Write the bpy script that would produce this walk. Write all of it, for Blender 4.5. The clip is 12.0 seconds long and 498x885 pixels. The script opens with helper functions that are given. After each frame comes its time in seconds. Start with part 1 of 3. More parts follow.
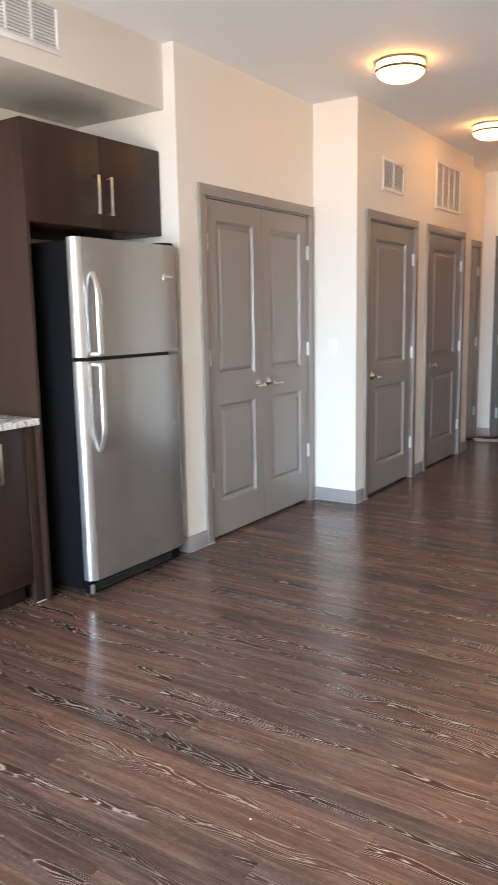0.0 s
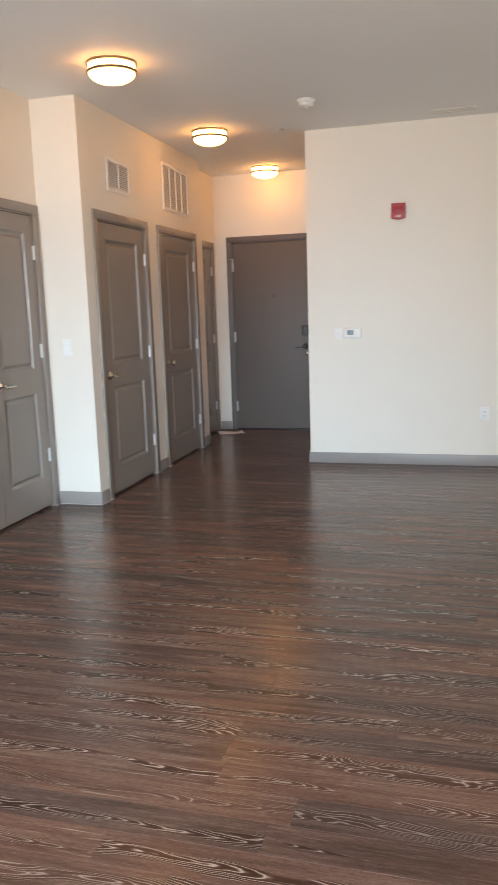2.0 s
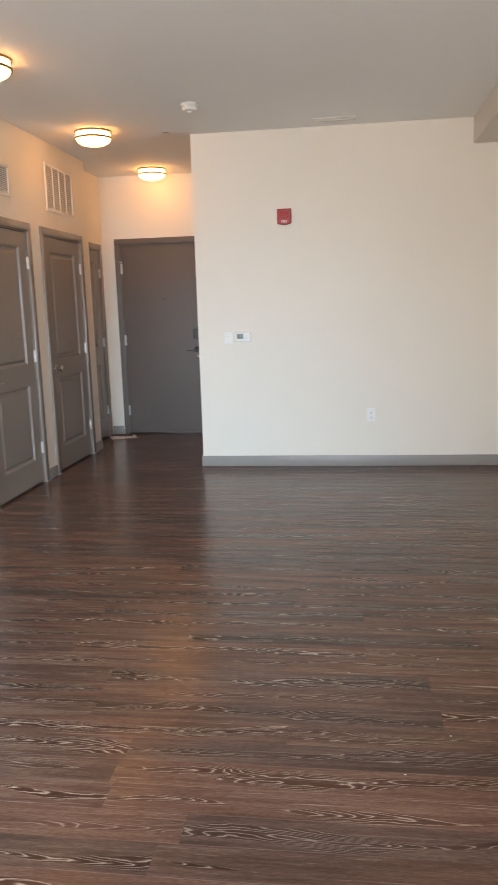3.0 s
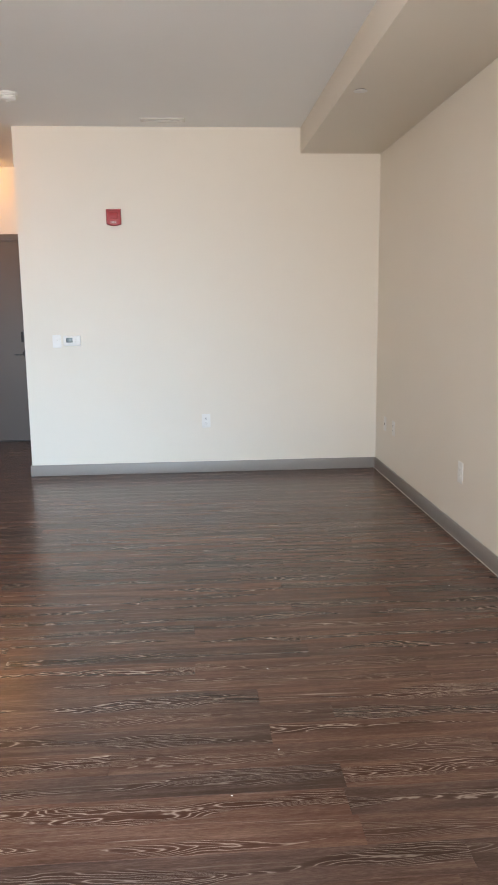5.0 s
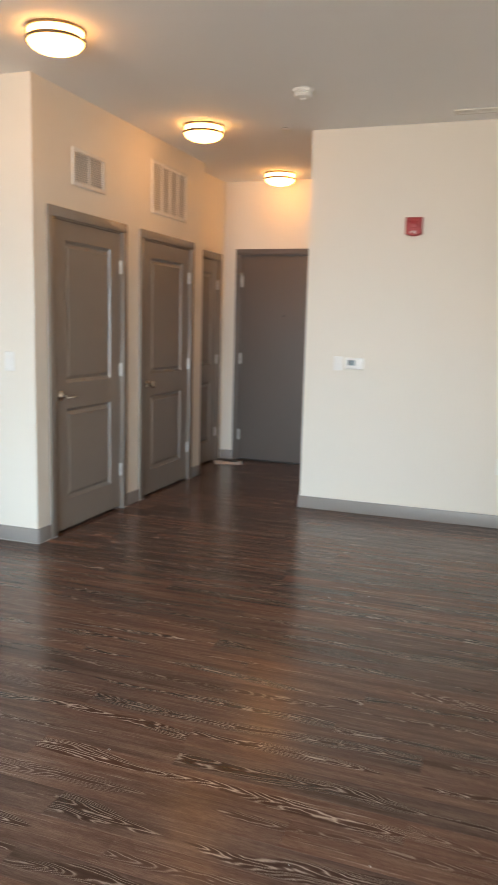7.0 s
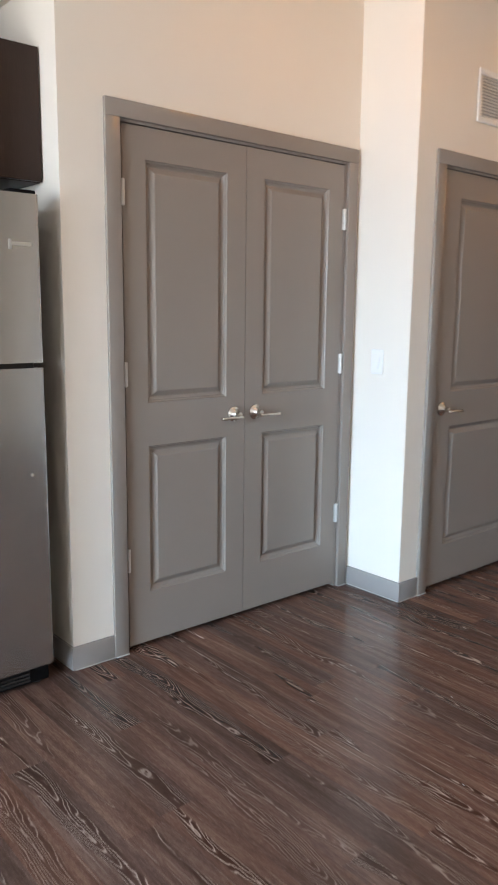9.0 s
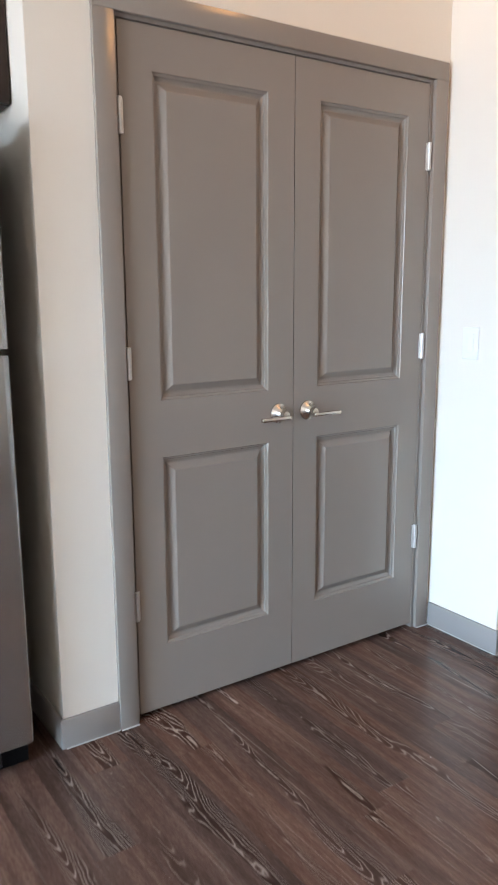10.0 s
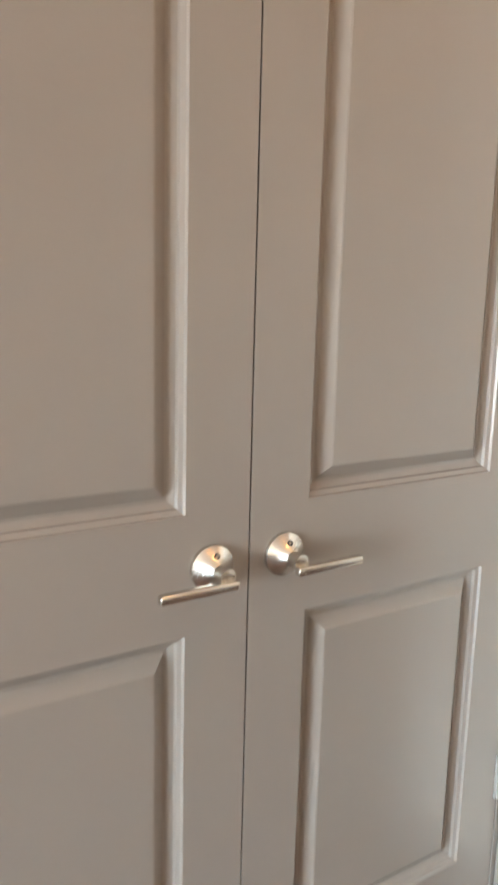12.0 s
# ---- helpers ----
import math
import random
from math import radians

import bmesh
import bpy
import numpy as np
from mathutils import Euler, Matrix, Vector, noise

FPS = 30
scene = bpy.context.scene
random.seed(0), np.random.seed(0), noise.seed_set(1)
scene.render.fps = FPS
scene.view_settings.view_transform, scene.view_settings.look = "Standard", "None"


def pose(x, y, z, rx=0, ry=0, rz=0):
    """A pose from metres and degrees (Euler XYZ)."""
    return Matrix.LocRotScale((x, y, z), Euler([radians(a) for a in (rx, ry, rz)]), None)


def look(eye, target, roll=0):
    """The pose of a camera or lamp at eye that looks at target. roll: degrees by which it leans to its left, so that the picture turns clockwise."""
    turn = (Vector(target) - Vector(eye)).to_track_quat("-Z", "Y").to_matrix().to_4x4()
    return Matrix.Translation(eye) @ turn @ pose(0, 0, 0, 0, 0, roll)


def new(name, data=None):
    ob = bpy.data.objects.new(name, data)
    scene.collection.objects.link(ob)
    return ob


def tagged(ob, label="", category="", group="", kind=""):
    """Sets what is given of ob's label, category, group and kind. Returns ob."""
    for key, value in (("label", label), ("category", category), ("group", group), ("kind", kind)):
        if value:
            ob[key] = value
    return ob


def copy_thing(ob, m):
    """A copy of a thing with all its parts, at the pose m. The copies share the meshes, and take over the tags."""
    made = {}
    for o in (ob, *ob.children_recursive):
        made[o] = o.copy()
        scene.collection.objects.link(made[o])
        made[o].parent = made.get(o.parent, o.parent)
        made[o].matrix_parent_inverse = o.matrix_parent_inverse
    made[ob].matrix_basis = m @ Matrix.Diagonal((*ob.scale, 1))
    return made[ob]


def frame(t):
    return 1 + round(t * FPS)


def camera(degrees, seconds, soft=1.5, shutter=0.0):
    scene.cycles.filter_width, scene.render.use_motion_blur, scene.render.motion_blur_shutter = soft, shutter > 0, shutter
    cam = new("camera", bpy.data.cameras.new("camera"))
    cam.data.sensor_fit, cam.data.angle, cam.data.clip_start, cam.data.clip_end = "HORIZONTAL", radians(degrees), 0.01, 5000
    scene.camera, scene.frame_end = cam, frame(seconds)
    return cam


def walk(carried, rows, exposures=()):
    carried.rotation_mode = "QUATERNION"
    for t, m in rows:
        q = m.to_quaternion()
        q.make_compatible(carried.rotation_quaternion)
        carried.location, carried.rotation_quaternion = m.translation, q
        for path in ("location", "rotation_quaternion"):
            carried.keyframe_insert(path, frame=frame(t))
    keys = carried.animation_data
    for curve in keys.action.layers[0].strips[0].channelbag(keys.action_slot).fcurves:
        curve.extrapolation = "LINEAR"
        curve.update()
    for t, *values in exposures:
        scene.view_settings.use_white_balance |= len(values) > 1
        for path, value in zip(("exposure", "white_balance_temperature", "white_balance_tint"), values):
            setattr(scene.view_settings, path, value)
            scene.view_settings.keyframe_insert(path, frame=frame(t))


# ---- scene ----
cam = camera(36.2, 12.0, shutter=0.4)
PATH = [
    (0, (-0.09, 0.16, 1.378), (-1.179, 1.805, 1.047), -1.0),
    (0.5, (-0.048, 0.189, 1.386), (-0.995, 1.917, 1.043), -1.2),
    (1, (-0.017, 0.184, 1.378), (-0.823, 1.982, 1.032), -1.5),
    (1.5, (0.016, 0.199, 1.375), (-0.651, 2.053, 1.027), -1.7),
    (2, (0.055, 0.201, 1.376), (-0.474, 2.098, 1.029), -1.9),
    (2.5, (0.088, 0.229, 1.391), (-0.306, 2.158, 1.04), -1.8),
    (3, (0.098, 0.232, 1.406), (-0.169, 2.182, 1.051), -1.8),
    (3.5, (0.118, 0.239, 1.429), (-0.033, 2.2, 1.068), -1.8),
    (5.5, (0.204, 0.461, 1.381), (0.372, 2.424, 1.035), -0.5),
    (6, (0.274, 0.624, 1.374), (0.342, 2.594, 1.035), -0.5),
    (6.5, (0.372, 0.872, 1.373), (0.102, 2.83, 1.064), 0.3),
    (7, (0.36, 1.161, 1.399), (-0.303, 3.023, 1.095), 1.5),
    (7.5, (0.27, 1.411, 1.397), (-0.698, 3.129, 1.064), 0.4),
    (9.5, (-0.504, 2.59, 1.35), (-2.084, 3.763, 0.993), 0.5),
    (10, (-0.776, 2.874, 1.328), (-2.4, 3.977, 0.941), -0.3),
    (10.5, (-1.06, 3.132, 1.314), (-2.688, 4.222, 0.914), -0.5),
    (11, (-1.351, 3.382, 1.31), (-2.999, 4.448, 0.923), 0.4),
    (11.5, (-1.636, 3.6, 1.305), (-3.273, 4.682, 0.918), 0.5),
    (12, (-1.916, 3.861, 1.303), (-3.573, 4.916, 0.927), 1.4),
]
EXPOSURES = [(0, 1.85, 6450, 13), (1, 1.62, 6600, 12), (2.5, 1.58, 6850, 12), (5.5, 1.7, 6600, 11), (7.5, 1.5, 7350, 11), (9.5, 1.88, 6050, 11), (10.5, 1.98, 6350, 11), (12, 2.42, 7100, 11)]
walk(cam, [(t, look(eye, target, roll)) for t, eye, target, roll in PATH], EXPOSURES)

# ---- world, sun, exposure ----
world = bpy.data.worlds.new("sky")
scene.world = world
world.use_nodes = True
wn = world.node_tree.nodes
sky = wn.new("ShaderNodeTexSky")
sky.sky_type, sky.sun_disc = "NISHITA", False
sky.sun_elevation, sky.sun_rotation = radians(48), radians(20)
world.node_tree.links.new(sky.outputs["Color"], wn["Background"].inputs["Color"])
wn["Background"].inputs["Strength"].default_value = 0.15

sun = new("sun", bpy.data.lights.new("sun", "SUN"))
sun.data.energy, sun.data.angle, sun.data.color = 2.6, radians(0.5), (1.0, 0.93, 0.82)
sun.matrix_world = look((3, 8, 12), (0, 0, 0))

# added lamps just inside the south window: cool sky light, warm bounce off sunlit ground
def window_light(name, power, colour, spread, x, wide, target):
    ob = new(name, bpy.data.lights.new(name, "AREA"))
    ob.data.shape, ob.data.size, ob.data.size_y = "RECTANGLE", wide, 2.2
    ob.data.energy, ob.data.color, ob.data.spread = power, colour, radians(spread)
    ob.matrix_world = look((x, -1.08, 1.28), target)


window_light("skylight", 17.0, (0.40, 0.70, 1.0), 58, -0.8, 2.8, (-1.25, 2.0, 0.36))
window_light("ground_light", 42.0, (1.0, 0.96, 0.92), 150, -0.95, 2.8, (-0.75, 2.0, 2.8))

# ---- plan, in metres ----
CEIL = 2.815
X_PANTRY, X_HALL, X_RECESS = -2.785, -2.445, -2.605
Y_PIER, Y_JOG, Y_STEP, Y_ENTRY = 3.57, 5.112, 7.66, 8.575
Y_ROOM, X_END, X_EAST = 6.797, -1.214, 1.735
X_BACK, Y_SOUTH, Y_OUT = -3.52, -1.3, 9.1


# ---- materials ----
def material(name, colour, rough=0.5, metal=0.0):
    m = bpy.data.materials.new(name)
    m.use_nodes = True
    b = m.node_tree.nodes["Principled BSDF"]
    b.inputs["Base Color"].default_value = (*colour, 1)
    b.inputs["Roughness"].default_value = rough
    b.inputs["Metallic"].default_value = metal
    return m, m.node_tree.nodes, m.node_tree.links, b


def add(nodes, kind, **values):
    n = nodes.new(kind)
    for key, value in values.items():
        n.inputs[key.replace("_", " ")].default_value = value
    return n


def maths(nodes, links, op, a, b=None, c=None):
    n = nodes.new("ShaderNodeMath")
    n.operation = op
    for k, v in enumerate((a, b, c)):
        if v is None:
            continue
        if isinstance(v, (int, float)):
            n.inputs[k].default_value = v
        else:
            links.new(v, n.inputs[k])
    return n.outputs[0]


def ramp(nodes, links, fac, stops):
    r = nodes.new("ShaderNodeValToRGB")
    while len(r.color_ramp.elements) < len(stops):
        r.color_ramp.elements.new(0.5)
    for e, (p, c) in zip(r.color_ramp.elements, stops):
        e.position, e.color = p, (*c, 1)
    links.new(fac, r.inputs["Fac"])
    return r.outputs["Color"]


def worn(name, colour, rough, metal=0.0, spread=0.06, fine=300.0, coarse=2.5, bump=0.05, depth=0.001, stretch=(1, 1, 1), rspread=0.06):
    """A painted or plain surface that varies a little at two scales, with fine relief."""
    m, n, l, b = material(name, colour, rough, metal)
    co = n.new("ShaderNodeTexCoord")
    mp = n.new("ShaderNodeMapping")
    mp.inputs["Scale"].default_value = stretch
    l.new(co.outputs["Object"], mp.inputs["Vector"])
    big, small = add(n, "ShaderNodeTexNoise", Scale=coarse, Detail=4.0), add(n, "ShaderNodeTexNoise", Scale=fine, Detail=3.0)
    l.new(mp.outputs[0], big.inputs["Vector"])
    l.new(mp.outputs[0], small.inputs["Vector"])
    both = maths(n, l, "ADD", maths(n, l, "MULTIPLY", big.outputs["Fac"], 0.65), maths(n, l, "MULTIPLY", small.outputs["Fac"], 0.35))
    lo, hi = [c * (1 - spread) for c in colour], [min(1, c * (1 + spread)) for c in colour]
    l.new(ramp(n, l, both, [(0.3, lo), (0.7, hi)]), b.inputs["Base Color"])
    l.new(maths(n, l, "MULTIPLY_ADD", both, 2 * rspread, rough - rspread), b.inputs["Roughness"])
    bp = add(n, "ShaderNodeBump", Strength=bump, Distance=depth)
    l.new(small.outputs["Fac"], bp.inputs["Height"])
    l.new(bp.outputs[0], b.inputs["Normal"])
    return m


def floor_wood():
    """Cerused dark oak: dark cathedral figure with pale pores, one board unlike the next."""
    m, n, l, b = material("oak_plank", (0.12, 0.075, 0.055), 0.3)
    info, geo = n.new("ShaderNodeObjectInfo"), n.new("ShaderNodeNewGeometry")
    co = n.new("ShaderNodeSeparateXYZ")
    l.new(geo.outputs["Position"], co.inputs[0])
    row = maths(n, l, "FLOOR", maths(n, l, "DIVIDE", maths(n, l, "ADD", co.outputs[1], 1.3), 0.122))
    rnd = info.outputs["Random"]
    seed = maths(n, l, "ADD", maths(n, l, "MULTIPLY", rnd, 53.0), maths(n, l, "MULTIPLY", row, 3.7))

    def field(sx, sy, detail, rough=0.5, distort=0.0, off=0.0):
        v = n.new("ShaderNodeCombineXYZ")
        l.new(maths(n, l, "MULTIPLY_ADD", co.outputs[0], sx, maths(n, l, "MULTIPLY", seed, 1.7)), v.inputs[0])
        l.new(maths(n, l, "MULTIPLY", co.outputs[1], sy), v.inputs[1])
        l.new(maths(n, l, "ADD", seed, off), v.inputs[2])
        t = add(n, "ShaderNodeTexNoise", Scale=1.0, Detail=detail, Roughness=rough, Distortion=distort)
        l.new(v.outputs[0], t.inputs["Vector"])
        return t.outputs["Fac"]

    # one long cathedral figure wanders down the middle of each board: nested arches with pale pores on a dark heart
    along = maths(n, l, "MULTIPLY_ADD", seed, 0.77, co.outputs[0])
    across = maths(n, l, "MULTIPLY_ADD", maths(n, l, "FRACT", maths(n, l, "DIVIDE", maths(n, l, "ADD", co.outputs[1], 1.3), 0.122)), 0.122, -0.061)
    wander = maths(n, l, "MULTIPLY_ADD", field(1.1, 0.0, 2.0, 0.5, 0.0, 3.0), 0.20, -0.10)
    off = maths(n, l, "SUBTRACT", across, wander)
    ragged = field(14.0, 38.0, 2.0, 0.55, 0.0, 9.0)
    arch = maths(n, l, "MULTIPLY", maths(n, l, "SQRT", maths(n, l, "MULTIPLY_ADD", off, off, 0.00007)), 140.0)
    phase = maths(n, l, "ADD", maths(n, l, "MULTIPLY_ADD", along, 7.0, arch), maths(n, l, "ADD", maths(n, l, "MULTIPLY", ragged, 1.5), maths(n, l, "MULTIPLY", field(2.6, 20.0, 1.0, 0.5, 0.0, 15.0), 9.0)))
    tri = maths(n, l, "ABSOLUTE", maths(n, l, "MULTIPLY_ADD", maths(n, l, "FRACT", phase), 2.0, -1.0))
    width = maths(n, l, "MULTIPLY_ADD", field(1.7, 0.0, 2.0, 0.5, 0.0, 21.0), 0.17, -0.069)
    inside = maths(n, l, "SUBTRACT", maths(n, l, "MULTIPLY_ADD", ragged, 0.012, width), maths(n, l, "ABSOLUTE", off))
    where = maths(n, l, "MULTIPLY", inside, 130.0)
    where.node.use_clamp = True
    fibre = field(40.0, 420.0, 3.0, 0.65, 0.0, 31.0)
    streak = field(2.2, 38.0, 4.0, 0.6, 0.0, 41.0)
    cloud = field(1.6, 9.0, 3.0, 0.6, 0.4, 55.0)
    base = ramp(n, l, maths(n, l, "ADD", maths(n, l, "MULTIPLY", streak, 0.5), maths(n, l, "MULTIPLY", fibre, 0.5)),
                [(0.28, (0.048, 0.024, 0.017)), (0.5, (0.099, 0.056, 0.042)), (0.72, (0.185, 0.119, 0.093))])
    figure = ramp(n, l, tri, [(0.0, (0.036, 0.016, 0.011)), (0.50, (0.048, 0.023, 0.0165)), (0.74, (0.10, 0.060, 0.047)), (0.93, (0.34, 0.265, 0.222))])
    mix = n.new("ShaderNodeMixRGB")
    bold = maths(n, l, "MULTIPLY_ADD", maths(n, l, "FRACT", maths(n, l, "MULTIPLY_ADD", rnd, 7.3, maths(n, l, "MULTIPLY", row, 0.37))), 1.1, 0.35)
    bold.node.use_clamp = True
    l.new(maths(n, l, "MULTIPLY", maths(n, l, "MULTIPLY", where, 0.94), bold), mix.inputs[0])
    l.new(base, mix.inputs[1])
    l.new(figure, mix.inputs[2])
    # pale filler caught in long thin pores, in patches
    pore = maths(n, l, "MULTIPLY_ADD", field(3.2, 150.0, 3.0, 0.62, 0.0, 63.0), 9.0, -5.35)
    pore.node.use_clamp = True
    patch = maths(n, l, "MULTIPLY_ADD", field(1.3, 14.0, 2.0, 0.5, 0.0, 71.0), 5.0, -2.15)
    patch.node.use_clamp = True
    limed = n.new("ShaderNodeMixRGB")
    limed.inputs[2].default_value = (0.36, 0.28, 0.235, 1)
    l.new(maths(n, l, "MULTIPLY", maths(n, l, "MULTIPLY", pore, patch), 0.6), limed.inputs[0])
    l.new(mix.outputs[0], limed.inputs[1])
    tone = n.new("ShaderNodeHueSaturation")
    l.new(maths(n, l, "ADD", maths(n, l, "MULTIPLY_ADD", rnd, 0.42, 0.16), maths(n, l, "MULTIPLY", cloud, 1.35)), tone.inputs["Value"])
    l.new(maths(n, l, "MULTIPLY_ADD", rnd, 0.20, 0.95), tone.inputs["Saturation"])
    l.new(limed.outputs[0], tone.inputs["Color"])
    l.new(tone.outputs[0], b.inputs["Base Color"])
    l.new(maths(n, l, "MULTIPLY_ADD", streak, 0.06, 0.20), b.inputs["Roughness"])
    b.inputs["Specular IOR Level"].default_value = 0.30
    bp = add(n, "ShaderNodeBump", Strength=0.06, Distance=0.0005)
    l.new(maths(n, l, "ADD", fibre, maths(n, l, "MULTIPLY", maths(n, l, "MULTIPLY", tri, where), 0.7)), bp.inputs["Height"])
    l.new(bp.outputs[0], b.inputs["Normal"])
    return m


def granite():
    m, n, l, b = material("granite", (0.6, 0.58, 0.55), 0.15)
    co = n.new("ShaderNodeTexCoord")
    a, c = add(n, "ShaderNodeTexNoise", Scale=28.0, Detail=6.0, Roughness=0.7), add(n, "ShaderNodeTexVoronoi", Scale=90.0)
    for t in (a, c):
        l.new(co.outputs["Object"], t.inputs["Vector"])
    l.new(ramp(n, l, maths(n, l, "MULTIPLY_ADD", c.outputs["Distance"], 0.25, a.outputs["Fac"]),
               [(0.42, (0.06, 0.045, 0.035)), (0.52, (0.35, 0.28, 0.21)), (0.62, (0.68, 0.65, 0.60)), (0.8, (0.78, 0.77, 0.74))]), b.inputs["Base Color"])
    return m


def glow(name, colour, strength):
    m, n, l, b = material(name, (0.85, 0.82, 0.78), 0.35)
    b.inputs["Emission Color"].default_value = (*colour, 1)
    b.inputs["Emission Strength"].default_value = strength
    return m


WALL = worn("wall_paint", (0.775, 0.722, 0.635), 0.55, spread=0.02, fine=260, coarse=1.1, bump=0.03, depth=0.0005)
CEILING = worn("ceiling_paint", (0.88, 0.885, 0.88), 0.75, spread=0.02, fine=200, coarse=1.0, bump=0.12, depth=0.0008)
TAUPE = worn("taupe_enamel", (0.262, 0.226, 0.196), 0.22, spread=0.02, fine=420, coarse=2.0, bump=0.02, depth=0.0005)
BASE = worn("baseboard_vinyl", (0.275, 0.25, 0.232), 0.42, spread=0.04, fine=300, coarse=3.0)
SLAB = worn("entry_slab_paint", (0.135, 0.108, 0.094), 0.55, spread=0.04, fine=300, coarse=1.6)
ESPRESSO = worn("espresso_laminate", (0.036, 0.020, 0.014), 0.38, spread=0.22, fine=60, coarse=3.0, bump=0.08, stretch=(6, 6, 0.5))
STEEL = worn("brushed_steel", (0.47, 0.465, 0.46), 0.22, metal=0.9, spread=0.02, fine=300, coarse=1.2, bump=0.0, rspread=0.015)
SILVER = worn("silver_trim", (0.66, 0.65, 0.62), 0.30, metal=0.85, spread=0.04, fine=200, coarse=2.0)
NICKEL = worn("satin_nickel", (0.64, 0.60, 0.54), 0.26, metal=1.0, spread=0.05, fine=350, coarse=12.0, bump=0.03)
PLATED = worn("plated_hinge", (0.60, 0.58, 0.55), 0.38, metal=0.7, spread=0.06, fine=350, coarse=18.0)
BRONZE = worn("dark_nickel", (0.20, 0.165, 0.12), 0.32, metal=0.9, spread=0.08, fine=200, coarse=9.0)
BLACK = worn("black_case", (0.007, 0.007, 0.008), 0.55, spread=0.2, fine=500, coarse=3.0, bump=0.12)
PLASTIC = worn("white_plastic", (0.80, 0.79, 0.76), 0.35, spread=0.02, fine=400, coarse=8.0)
GRILLE = worn("white_steel_grille", (0.74, 0.72, 0.68), 0.42, spread=0.03, fine=300, coarse=8.0)
VOID = worn("subfloor_gap_shade", (0.16, 0.15, 0.14), 0.8, spread=0.2, fine=60, coarse=4.0)
DUCT_SHADE = worn("duct_shade_grey", (0.42, 0.42, 0.41), 0.8, spread=0.1, fine=60, coarse=4.0)
RED = worn("red_plastic", (0.38, 0.010, 0.014), 0.42, spread=0.06, fine=300, coarse=10.0)
LCD = worn("lcd_grey", (0.12, 0.16, 0.17), 0.2, spread=0.1, fine=200, coarse=20.0)
DARK = worn("dark_hardware", (0.045, 0.042, 0.04), 0.38, metal=0.4, spread=0.1, fine=300, coarse=12.0)
PAPER = worn("paper", (0.72, 0.66, 0.63), 0.8, spread=0.06, fine=120, coarse=12.0)
WHITE = worn("white_print", (0.82, 0.80, 0.78), 0.5, spread=0.02)
CONCRETE = worn("pale_concrete", (0.42, 0.40, 0.36), 0.85, spread=0.12, fine=20, coarse=0.4, bump=0.2)
BACKDROP_TAN = worn("tan_backdrop", (0.46, 0.42, 0.35), 0.85, spread=0.10, fine=20, coarse=0.3, bump=0.2)
CAULK = worn("white_caulk", (0.56, 0.54, 0.51), 0.5, spread=0.05)
BLACK.node_tree.nodes["Principled BSDF"].inputs["Specular IOR Level"].default_value = 0.05
ESPRESSO.node_tree.nodes["Principled BSDF"].inputs["Specular IOR Level"].default_value = 0.22
OAK = floor_wood()
GRANITE = granite()
GLOW = glow("lit_opal_glass", (1.0, 0.45, 0.125), 5.5)
PANE, pn, pl, pb = material("window_glass", (1, 1, 1), 0.02)
pb.inputs["Transmission Weight"].default_value = 1.0
pb.inputs["IOR"].default_value = 1.1


# ---- mesh makers ----
def mesh_of(bm, name, mat, smooth=False):
    bmesh.ops.recalc_face_normals(bm, faces=bm.faces[:])
    me = bpy.data.meshes.new(name)
    bm.to_mesh(me)
    bm.free()
    for one in mat if isinstance(mat, (list, tuple)) else [mat]:
        me.materials.append(one)
    if smooth:
        me.polygons.foreach_set("use_smooth", [True] * len(me.polygons))
        me.set_sharp_from_angle(angle=radians(35))
    return me


def slab(bm, x0, x1, y0, y1, z0, z1, bevel=0.0, segments=2):
    """A box in bm, with its edges rounded."""
    g = bmesh.ops.create_cube(bm, size=1.0)["verts"]
    for v in g:
        v.co = Vector((x0 + (v.co.x + 0.5) * (x1 - x0), y0 + (v.co.y + 0.5) * (y1 - y0), z0 + (v.co.z + 0.5) * (z1 - z0)))
    if bevel:
        edges = list({e for v in g for e in v.link_edges})
        bmesh.ops.bevel(bm, geom=edges, offset=bevel, segments=segments, affect="EDGES", profile=0.5, clamp_overlap=True)


def boxes(name, mat, rows, bevel=0.0, segments=2):
    bm = bmesh.new()
    for r in rows:
        slab(bm, *r, bevel=bevel, segments=segments)
    return new(name, mesh_of(bm, name, mat, smooth=bevel > 0))


def lathe(bm, profile, steps=32, m=Matrix()):
    """Turns (radius, height) pairs round the z axis of m."""
    rings = []
    for r, h in profile:
        if r < 1e-6:
            rings.append([bm.verts.new(m @ Vector((0, 0, h)))])
        else:
            rings.append([bm.verts.new(m @ Vector((r * math.cos(2 * math.pi * k / steps), r * math.sin(2 * math.pi * k / steps), h))) for k in range(steps)])
    for a, b in zip(rings, rings[1:]):
        for k in range(steps):
            j = (k + 1) % steps
            if len(a) == 1 and len(b) == 1:
                continue
            if len(a) == 1:
                bm.faces.new((a[0], b[k], b[j]))
            elif len(b) == 1:
                bm.faces.new((a[k], a[j], b[0]))
            else:
                bm.faces.new((a[k], a[j], b[j], b[k]))


def turned(name, mat, profile, steps=32, m=Matrix()):
    bm = bmesh.new()
    lathe(bm, profile, steps, m)
    return new(name, mesh_of(bm, name, mat, smooth=True))


